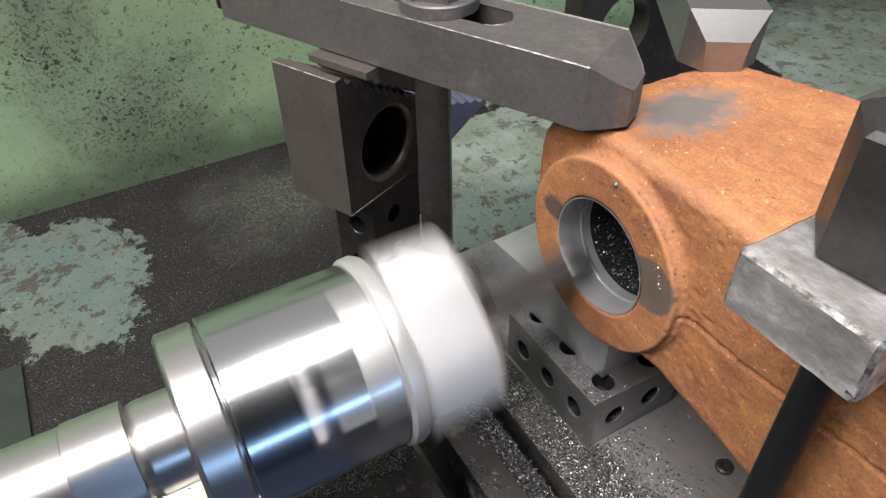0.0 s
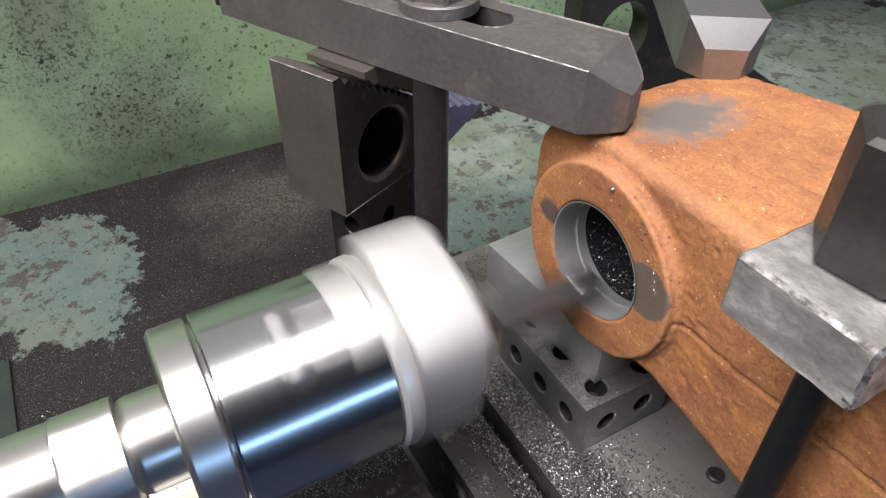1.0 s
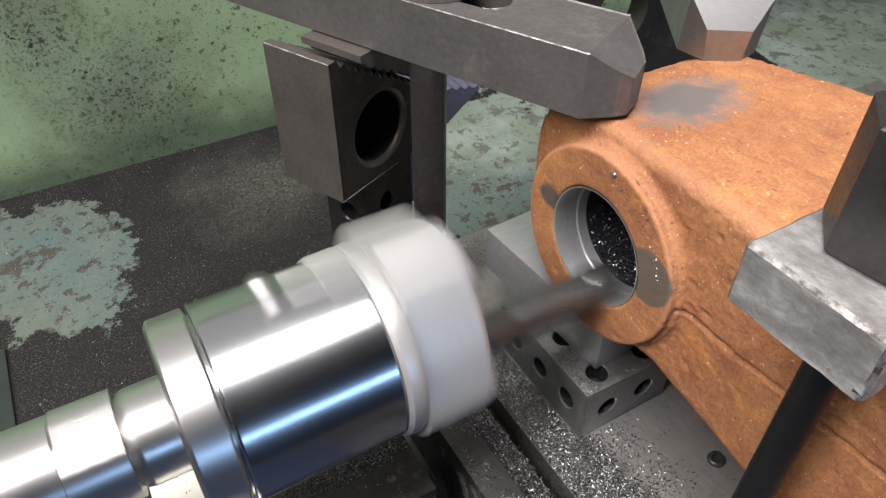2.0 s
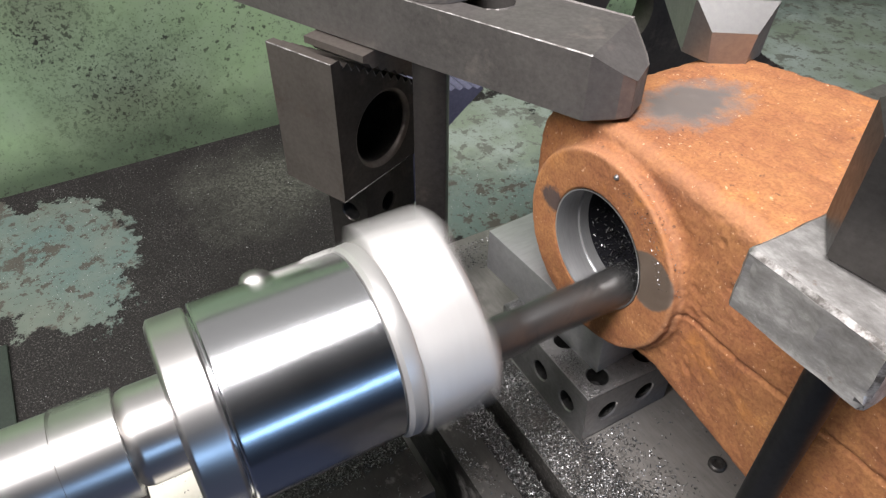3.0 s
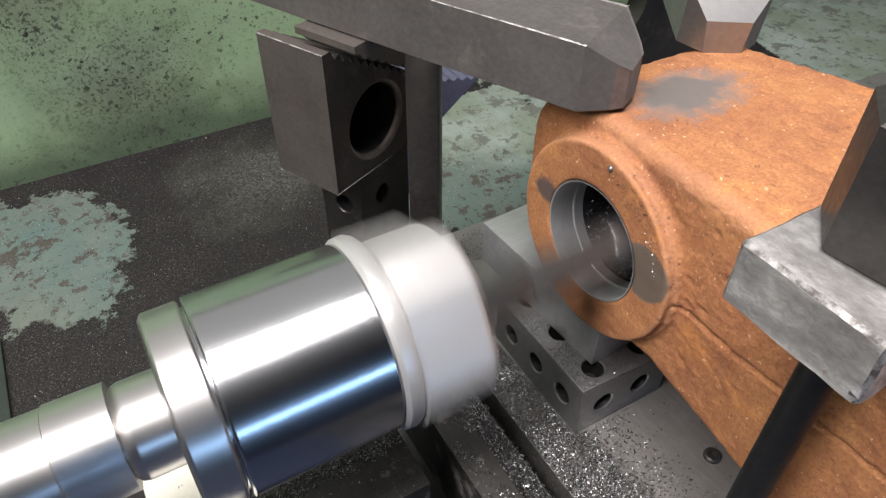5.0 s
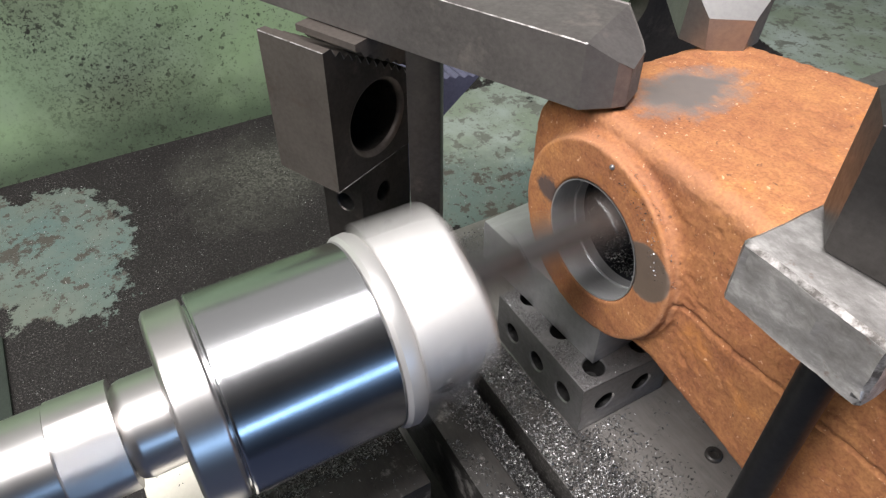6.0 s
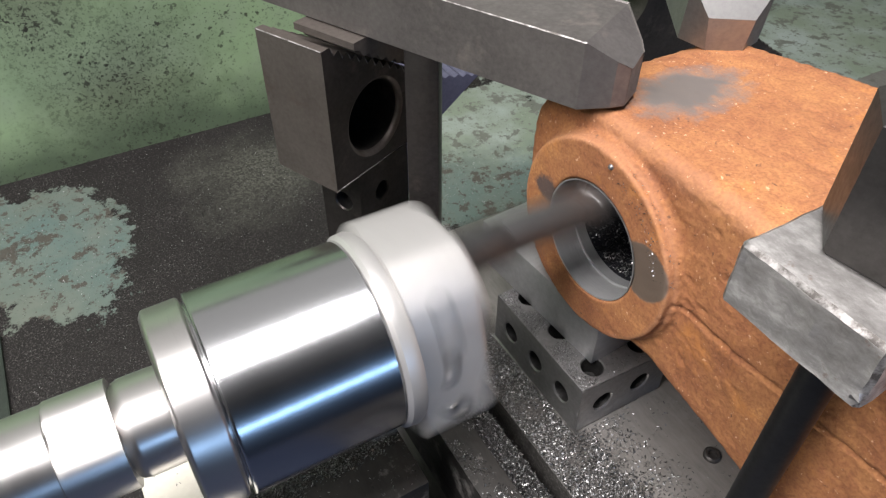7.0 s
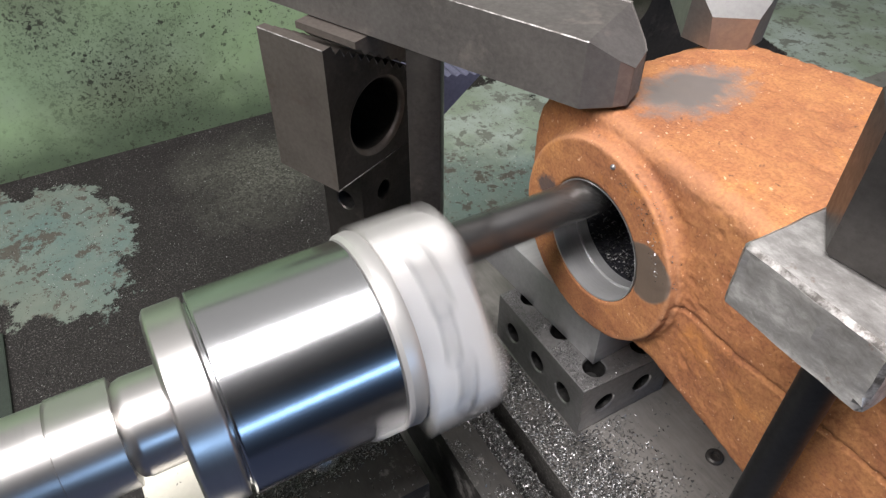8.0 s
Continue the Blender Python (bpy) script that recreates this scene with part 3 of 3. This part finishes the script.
def strap_stud():
    t = thing("clamp_stud", "dark threaded clamp stud with flanged hexagon nut", "stud", group="clamp studs")
    c = (-0.0090, 0.1106)
    rod = []
    for k in range(30):                      # the threaded upper end
        rod += [(TOP + 0.030 + 0.0009 * k, 0.0078), (TOP + 0.03045 + 0.0009 * k, 0.0071)]
    shaft = box(-0.0070, 0.0070, -0.0070, 0.0070, -0.03, TOP + 0.028, 0.0008)
    shaft.transform(pose(-0.0125, 0.1112, 0, 0, 0, -36))
    part("shaft", shaft, MAT_BLACK, t, "square dark steel shaft")
    part("thread", post(rod, 32, c), MAT_STUD, t)
    part("washer", post([(TOP + 0.0248, 0.0160), (TOP + 0.0292, 0.0160), (TOP + 0.0298, 0.0152)], 48, c), MAT_FORGED, t)
    hex_nut("nut", 0.0135, 0.015, 0.0078, MAT_FORGED, t, pose(c[0], c[1], TOP + 0.0298, 0, 0, 12))


strap_stud()


def stair(base, height, foot, steps, lip):
    """Outline of a step block: flat base, upright back, serrated slope; u along the base, v up."""
    pts = [(0.0, 0.0), (base, 0.0), (base, foot)]
    du, dv = (base - lip) / steps, (height - foot) / steps
    for k in range(steps):
        pts.append((base - du * (k + 0.45), foot + dv * (k + 0.45) - 0.0024))
        pts.append((base - du * (k + 0.9), foot + dv * (k + 0.9)))
    pts.append((0.0, height))
    return pts


def step_stack():
    m = pose(-0.0496, 0.1298, 0.0646, 0, 0, STRAP_TURN)
    low = thing("step_block", "dark serrated step block with a large round hole", "step block", m, group="step blocks")
    w = 0.0384
    to = lambda u, v, k: (u, k, v)
    bm = plate(stair(0.055, 0.0705, 0.0410, 10, 0.0045), [circle(0.0310, 0.0255, 0.0176, 40)], w, to)
    rim = [e for e in bm.edges if len(e.link_faces) == 2 and e.calc_face_angle(0) > 1.0 and (all(v.co.x < 0.0002 or v.co.z < 0.0002 for v in e.verts) or all(v.co.y < 1e-5 and v.co.z > 0.034 and math.hypot(v.co.x - 0.0310, v.co.z - 0.0255) > 0.0186 for v in e.verts))]
    bmesh.ops.bevel(bm, geom=rim, offset=0.00036, segments=1, affect="EDGES", material=1)
    rim = [e for e in bm.edges if all(abs(v.co.y) < 1e-6 and abs(math.hypot(v.co.x - 0.0310, v.co.z - 0.0255) - 0.0176) < 2e-4 for v in e.verts)]
    bmesh.ops.bevel(bm, geom=rim, offset=0.0030, segments=6, profile=0.5, affect="EDGES")
    wedge = part("wedge", bm, MAT_BLACK, low, "blackened block, one end face rubbed, teeth and hole rim painted lit")
    wedge.data.materials.append(MAT_RUBBED_LIT)
    # rubbed end face; on teeth and hole rim it paints the light they catch
    for p in wedge.data.polygons:
        if (p.normal.x < -0.95 and p.center.x < 0.001) or (p.normal.z > 0.2 and p.center.z > 0.04) or 0.0172 < math.hypot(p.center.x - 0.0310, p.center.z - 0.0255) < 0.0208 and p.center.y < 0.004 and p.normal.y > -0.98:
            p.material_index = 3
    # dark disc added so that the hole is shaded inside
    shade_disc = lathe([(0.0300, 0.0177), (0.0360, 0.0177)], 40)
    shade_disc.transform(pose(0.0310, 0, 0.0255, 0, 0, 90))
    part("hole_shade", shade_disc, MAT_STUD, low, "dark disc added behind the hole for its shade")
    high = thing("step_block", "dark serrated step block set upside down", "step block", m @ pose(0.0055, -0.0135, 0.0760), group="step blocks")
    top = [(0.0, 0.0), (0.0, -0.0030)]
    for k in range(9):
        top += [(0.0030 + 0.0054 * k, -0.0042 - 0.00305 * k), (0.0055 + 0.0054 * k, -0.0075 - 0.00305 * k)]
    bm = plate(top + [(0.056, -0.031), (0.056, 0.0)], [], 0.0330, lambda u, v, k: (u, k, v))
    part("wedge", bm, MAT_RUBBED_LIT, high, smooth=12)
    riser = thing("setup_block", "dark setup block standing upright with holes", "setup block", pose(-0.0324, 0.1450, 0, 0, 0, 28), group="setup blocks")
    part("block", column_block(0.0425, 0.0255, 0.0644, 0.0060), MAT_BLACK, riser)
    rear = thing("step_block", "bluish serrated step block behind the clamp stud", "step block", pose(0.0, 0.190, 0), group="step blocks")
    side = [(0.0, 0.0), (0.028, 0.0), (0.030, 0.038), (0.0655, 0.0665)]
    for k in range(8):
        side += [(0.0640 - 0.006 * k, 0.0685 + 0.0011 * k), (0.0615 - 0.006 * k, 0.0672 + 0.0011 * k)]
    bm = plate(side + [(0.0, 0.080)], [], 0.028, lambda u, v, k: (u, k, v))
    part("wedge", bm, MAT_BLUED, rear, smooth=12)


step_stack()


# ---- second clamp behind the casting ----
def rear_clamp():
    m = pose(0.0823, 0.0434, TOP - 0.0004, 0, 0, -36)
    t = thing("strap_clamp", "bright worn steel strap clamp with a tapered nose", "clamp", m, group="strap clamps")
    w, h = 0.031, 0.0238
    nose = [(-0.0066, 0.0012, 0.0), (0.0076, 0.0012, 0.0), (0.0086, -0.0006, 0.0135), (-0.0086, -0.0006, 0.0135)]
    back = [(-w / 2, 0.011, 0.0), (w / 2, 0.011, 0.0), (w / 2, 0.0065, h), (-w / 2, 0.0065, h)]
    bm = bmesh.new()
    a = [bm.verts.new(p) for p in nose]
    b = [bm.verts.new(p) for p in back]
    c = [bm.verts.new((p[0], 0.16, p[2])) for p in back]
    bm.faces.new(a)
    for p, q in ((a, b), (b, c)):
        for k in range(4):
            bm.faces.new((p[k - 1], p[k], q[k], q[k - 1]))
    bm.faces.new(c)
    rim = [e for e in bm.edges if e.calc_face_angle(0) > 0.2]
    bmesh.ops.bevel(bm, geom=rim, offset=0.0007, segments=1, affect="EDGES", material=1)
    part("strap", bm, MAT_STRAP, t, smooth=12)
    s = thing("step_block", "dark serrated step block with a large round hole", "step block", pose(0.0990, 0.160, TRAY), group="step blocks")
    outline = [(0.008, 0.0), (0.205, 0.0), (0.205, 0.162)]
    for k in range(30):
        outline += [(0.2035 - 0.0054 * k, 0.1625 + 0.0034 * k - 0.0022), (0.2005 - 0.0054 * k, 0.1625 + 0.0034 * k + 0.0012)]
    outline += [(0.008, 0.266)]
    bm = plate(outline, [circle(0.0420, 0.2330, 0.0190, 40)], 0.014, lambda u, v, k: (u, k, v))
    part("wedge", bm, MAT_BLACK, s)


rear_clamp()


# ---- clamp plate on the near stud ----
def near_clamp():
    t = thing("clamp_plate", "rough bright steel plate washer on a stud", "plate washer", pose(-0.0350, -0.0612, 0.160, 0, 0, 0))
    bm = box(0.0, 0.034, -0.0328, 0.0, -0.0018, 0.0150)
    bmesh.ops.subdivide_edges(bm, edges=bm.edges, cuts=14, use_grid_fill=True)
    for v in bm.verts:                       # flame-cut, wavy faces
        k = Vector((noise.noise(v.co * 190), noise.noise(v.co * 190 + Vector((7, 3, 1))), 0.35 * noise.noise(v.co * 260 + Vector((1, 9, 4)))))
        ripple = 0.00030 * math.sin(v.co.y * 1500 + 5 * noise.noise(v.co * 60)) if 0.0005 < v.co.z < 0.013 else 0.0
        v.co += k * 0.00032 + Vector((ripple, 0, 0))
    rim = [e for e in bm.edges if e.calc_face_angle(0) > 0.9]
    bmesh.ops.bevel(bm, geom=rim, offset=0.0010, segments=1, affect="EDGES", material=1)
    part("plate", bm, MAT_BRIGHT, t)
    s = thing("clamp_stud", "dark steel stud with a tall dark nut", "stud", group="clamp studs")
    c = (-0.0116, -0.0775)
    part("rod", post([(-0.03, 0.0047), (0.1582, 0.0047)], 32, c), MAT_STUD, s)
    nut = post([(0.1752, 0.0132), (0.1766, 0.0143), (0.2035, 0.0143), (0.2048, 0.0126)], 6)
    nut.transform(pose(-0.0120, -0.0770, 0, 0, 0, 8))
    part("nut", nut, MAT_NUT, s)
    part("stud_end", post([(0.2046, 0.0062), (0.2105, 0.0062), (0.2113, 0.0055)], 32, c), MAT_BRIGHT, s)


near_clamp()


def table_bolt():
    t = thing("bolt", "small round bolt head on the table", "bolt")
    part("head", post([(0.0, 0.0038), (0.0014, 0.0037), (0.0020, 0.0030), (0.0020, 0.0019), (0.0006, 0.0017)], 24, (0.0440, -0.0380)), MAT_NUT, t)


table_bolt()


# ---- spindle with the boring head ----
def spindle():
    t = thing("boring_spindle", "polished rotating spindle with an offset boring head", "boring spindle", pose(0, AXIS_Y, AXIS_Z))
    part("shank", lathe([(-0.60, 0.0158), (-0.1765, 0.0158), (-0.1760, 0.0150)], 64), MAT_COLLAR, t)
    flats = [(max(-0.0142, min(0.0142, u)), v) for u, v in circle(0, 0, 0.0163, 64)]
    bm = plate(flats, [], 0.0160, lambda u, v, w: (-0.1762 + w, u, v))
    bm.transform(pose(0, 0, 0, -65))
    part("wrench_section", bm, MAT_COLLAR, t, "shank section with two flats")
    part("neck", lathe([(-0.1605, 0.0126), (-0.1590, 0.0142), (-0.1572, 0.0147), (-0.1568, 0.0148), (-0.1564, 0.0148), (-0.1460, 0.0148)], 64), MAT_COLLAR, t)
    part("collar", lathe([(-0.1462, 0.0290), (-0.1454, 0.0303), (-0.1450, 0.0307), (-0.1447, 0.0308), (-0.1444, 0.0308), (-0.1358, 0.0310), (-0.1355, 0.0310), (-0.1351, 0.0309), (-0.1346, 0.0304), (-0.1343, 0.0285)], 96), MAT_COLLAR, t)
    part("head_body", lathe([(-0.1345, 0.0285), (-0.1336, 0.0287), (-0.1334, 0.0311), (-0.1330, 0.03145), (-0.1327, 0.0315), (-0.1324, 0.0315), (-0.0872, 0.0315), (-0.0869, 0.0315), (-0.0862, 0.0309)], 128), MAT_SPINDLE, t)
    part("flange", lathe([(-0.0861, 0.0317), (-0.0848, 0.0328), (-0.0815, 0.0331), (-0.0797, 0.0322), (-0.0790, 0.0300)], 96), MAT_HEAD, t, "bright round flange of the tool slide")
    outline = rounded([(0.0235, -0.0325, 0.006), (0.0290, -0.0010, 0.050), (0.0245, 0.0310, 0.012), (-0.0255, 0.0310, 0.012), (-0.0255, -0.0325, 0.006)], 8)
    sockets = [(0.0120, 0.0048), (-0.0065, 0.0034), (-0.0235, 0.0036)]
    bm = bmesh.new()
    rings = []
    for x, inset in [(-0.0800, 0.0), (-0.0576, 0.0)] + [(-0.0573 + 0.0028 * math.sin(a), 0.0028 * (1 - math.cos(a))) for a in (radians(18 * k) for k in range(6))]:
        rings.append([bm.verts.new((x, u * (1 - inset / math.hypot(u, v)), v * (1 - inset / math.hypot(u, v)))) for u, v in outline])
    for p, q in zip(rings, rings[1:]):
        for k in range(len(outline)):
            bm.faces.new((p[k - 1], p[k], q[k], q[k - 1]))
    bm.faces.new(rings[0])
    bm.faces.new(rings[-1])
    part("slide", bm, MAT_HEAD, t, "satin steel tool slide with flat sides", 20)
    for z, r in sockets:
        screw = lathe([(-0.0010, r), (0.0004, r), (0.0009, r * 0.93), (0.0009, r * 0.62), (-0.0008, r * 0.58)], 24)
        screw.transform(pose(-0.0680, -0.0255, z, 0, 0, -90))
        part("slide_screw", screw, MAT_BAR, t, "dark socket screw")
    # a curved clamping plate that reaches back over the body, and its round knob
    wing = bmesh.new()
    side = [-28 + 4.0 * k for k in range(13)]
    ring = [[wing.verts.new((x, -r * math.sin(radians(a + 180)), r * math.cos(radians(a + 180)))) for x, r in
             ((-0.0970, 0.0316), (-0.0967, 0.0322), (-0.0950, 0.0328), (-0.0862, 0.0330), (-0.0862, 0.0316))] for a in side]
    for p, q in zip(ring, ring[1:]):
        for k in range(5):
            wing.faces.new((p[k - 1], p[k], q[k], q[k - 1]))
    wing.faces.new(ring[0])
    wing.faces.new(ring[-1])
    part("clamping_plate", wing, MAT_HEAD, t, "curved bright plate over the body")
    knob = lathe([(-0.1165, 0.0012), (-0.1160, 0.0026), (-0.1150, 0.0036), (-0.1135, 0.0040), (-0.1110, 0.0040), (-0.1090, 0.0032), (-0.1074, 0.0017), (-0.0968, 0.0017)], 24, (0.0065, -0.0300))
    part("lock_knob", knob, MAT_COLLAR, t, "rounded bright lock screw")
    part("bar_sleeve", lathe([(-0.0605, 0.0078), (-0.0345, 0.0078), (-0.0338, 0.0075), (-0.0336, 0.0070)], 40, (0.0, 0.016)), MAT_BAR, t, "thicker sleeve of the boring bar")
    part("boring_bar", lathe([(-0.0337, 0.0068), (-0.0330, 0.0068), (-0.0328, 0.0074), (0.0130, 0.0074), (0.0140, 0.0066)], 40, (0.0, 0.016)), MAT_BAR, t, "dark ground boring bar")
    tip = lathe([(0.0020, 0.0075), (0.0030, 0.0078), (0.0125, 0.0078), (0.0142, 0.0066)], 40, (0.0, 0.016))
    part("tool_tip", tip, MAT_BAR, t, "grey ground end of the boring bar")
    part("cutting_insert", box(0.0100, 0.0145, -0.0015, 0.0015, 0.0200, 0.0231, 0.0003), MAT_CARBIDE, t)
    return t


SPINDLE = spindle()


# ---- chips ----
def chips(name, spots, label, size=(0.0002, 0.00062), mat=None):
    """Small curled steel chips lying at the given places."""
    verts, faces = [], []
    for x, y, z in spots:
        s = random.uniform(*size)
        q = Euler((random.uniform(-0.7, 0.7), random.uniform(-0.7, 0.7), random.uniform(0, 6.3))).to_matrix()
        k = len(verts)
        for p in ((-1, -0.35, 0), (1, -0.3, 0.1), (0.9, 0.35, 0.0), (-0.8, 0.3, 0.15), (0.0, 0.0, 0.42)):
            v = q @ Vector(p) * s
            verts.append((x + v.x, y + v.y, z + v.z + s * 0.35))
        faces += [(k, k + 1, k + 4), (k + 1, k + 2, k + 4), (k + 2, k + 3, k + 4), (k + 3, k, k + 4), (k + 3, k + 2, k + 1, k)]
    me = bpy.data.meshes.new(name)
    me.from_pydata(verts, [], faces)
    me.materials.append(mat or MAT_CHIP)
    return tagged(new(name, me), label, "metal chips", kind="stuff")


def scatter(n, x0, x1, y0, y1, z, keep=None):
    """Random places on a level patch; keep gives the chance of keeping a place."""
    out = []
    while len(out) < n:
        x, y = random.uniform(x0, x1), random.uniform(y0, y1)
        if keep is None or random.random() < keep(x, y):
            out.append((x, y, z))
    return out


def chip_layers():
    clump = lambda s, lo: (lambda x, y: max(0.0, min(1.0, (noise.noise((x * s, y * s, 3.0)) - lo) * 3)))
    slot = [(x, y, z + random.uniform(0.001, 0.006)) for x, y, z in scatter(11000, -0.0363, -0.0234, -0.10, 0.14, -0.011)]
    thin = lambda x, y: 1.0 if x < 0.002 else math.exp(-(x - 0.002) / (0.007 + 0.005 * noise.noise((x * 70, y * 70, 9.0))))
    near = scatter(15500, -0.019, 0.060, -0.09, 0.085, 0.0, lambda x, y: (0.35 + clump(60, -0.45)(x, y)) * thin(x, y) * (1.0 if x < -0.001 or y < -0.001 else 0.0))
    wide = scatter(420, 0.012, 0.12, -0.10, -0.001, 0.0, clump(40, -0.1))
    behind = scatter(900, -0.018, 0.05, 0.066, 0.14, 0.0, lambda x, y: clump(50, -0.15)(x, y) * (0.0 if x > 0.005 and y < 0.104 else 1.0))
    left = scatter(1100, -0.0515, -0.037, -0.08, 0.13, 0.0, clump(70, -0.05))
    far = scatter(8500, -0.1365, -0.0675, 0.0125, 0.0635, 0.0, lambda x, y: min(1.0, max(0.015, (y - 0.031 + 0.006 * noise.noise((x * 90, y * 90, 1))) * 200)))
    chips("metal_chips", slot + near + wide + behind + left + far, "loose bright steel chips on the table", (0.00022, 0.00072))
    holes = [(0.0495 * f, 0.065 * q) for f in (0.24, 0.76) for q in (0.14, 0.5, 0.86)]
    clear = lambda x, y: 0.0 if any(math.hypot(x - a, y - b) < 0.0058 for a, b in holes) else clump(110, -0.35)(x, y)
    on_block = scatter(2400, 0.0005, 0.0108, 0.001, 0.064, 0.029, clear) + scatter(160, 0.012, 0.048, 0.001, 0.010, 0.029, clear)
    chips("metal_chips", on_block, "fine steel dust on the setup block", (0.00015, 0.0004))
    tray = scatter(22000, -0.45, 0.30, 0.16, 0.53, TRAY, lambda x, y: 0.25 + clump(14, -0.2)(x, y))
    chips("metal_chips", scatter(60, -0.170, -0.139, 0.0, 0.080, 0.0), "few dark chips on the cream block", (0.0004, 0.0008), MAT_GRIT)
    chips("metal_chips", tray, "fine dark swarf on the tray", (0.00025, 0.00062))
    grains = scatter(14000, -0.30, 0.10, 0.20, 0.45, TRAY, lambda x, y: 1.0 if ((x + 0.208) / 0.058) ** 2 + ((y - 0.415) / 0.1) ** 2 > 1.15 else 0.05)
    chips("swarf", grains, "dark gritty swarf covering the tray", (0.0003, 0.0009), MAT_GRIT)
    bore = []
    for _ in range(2600):
        a, x = random.gauss(math.pi, 0.80), random.uniform(0.0230, 0.085)
        r = BORE - 0.0013
        bore.append((x, AXIS_Y - r * math.sin(a), AXIS_Z + r * math.cos(a)))
    lip = []
    for _ in range(130):
        a, r = random.uniform(0.25, 1.35), random.choice((0.0335, 0.0392)) + random.gauss(0, 0.0012)
        lip.append((0.0064 if r < 0.0385 else 0.0080, AXIS_Y - r * math.sin(a), AXIS_Z + r * math.cos(a)))
    chips("metal_chips", lip, "tiny bright chips stuck to the boss", (0.0002, 0.0005))
    chips("metal_chips", bore, "dark steel chips lying in the bore", (0.0003, 0.0009))


chip_layers()


def motions():
    rate, phase = 2487.0, 223.0              # degrees a second, clockwise seen from the drive
    start, feed = -0.0034, 0.00064           # the spindle feeds slowly into the bore, metres a second
    rows = [(k / FPS, pose(start + feed * k / FPS, AXIS_Y, AXIS_Z, phase + rate * k / FPS)) for k in range(8 * FPS + 1)]
    walk(SPINDLE, rows)


motions()
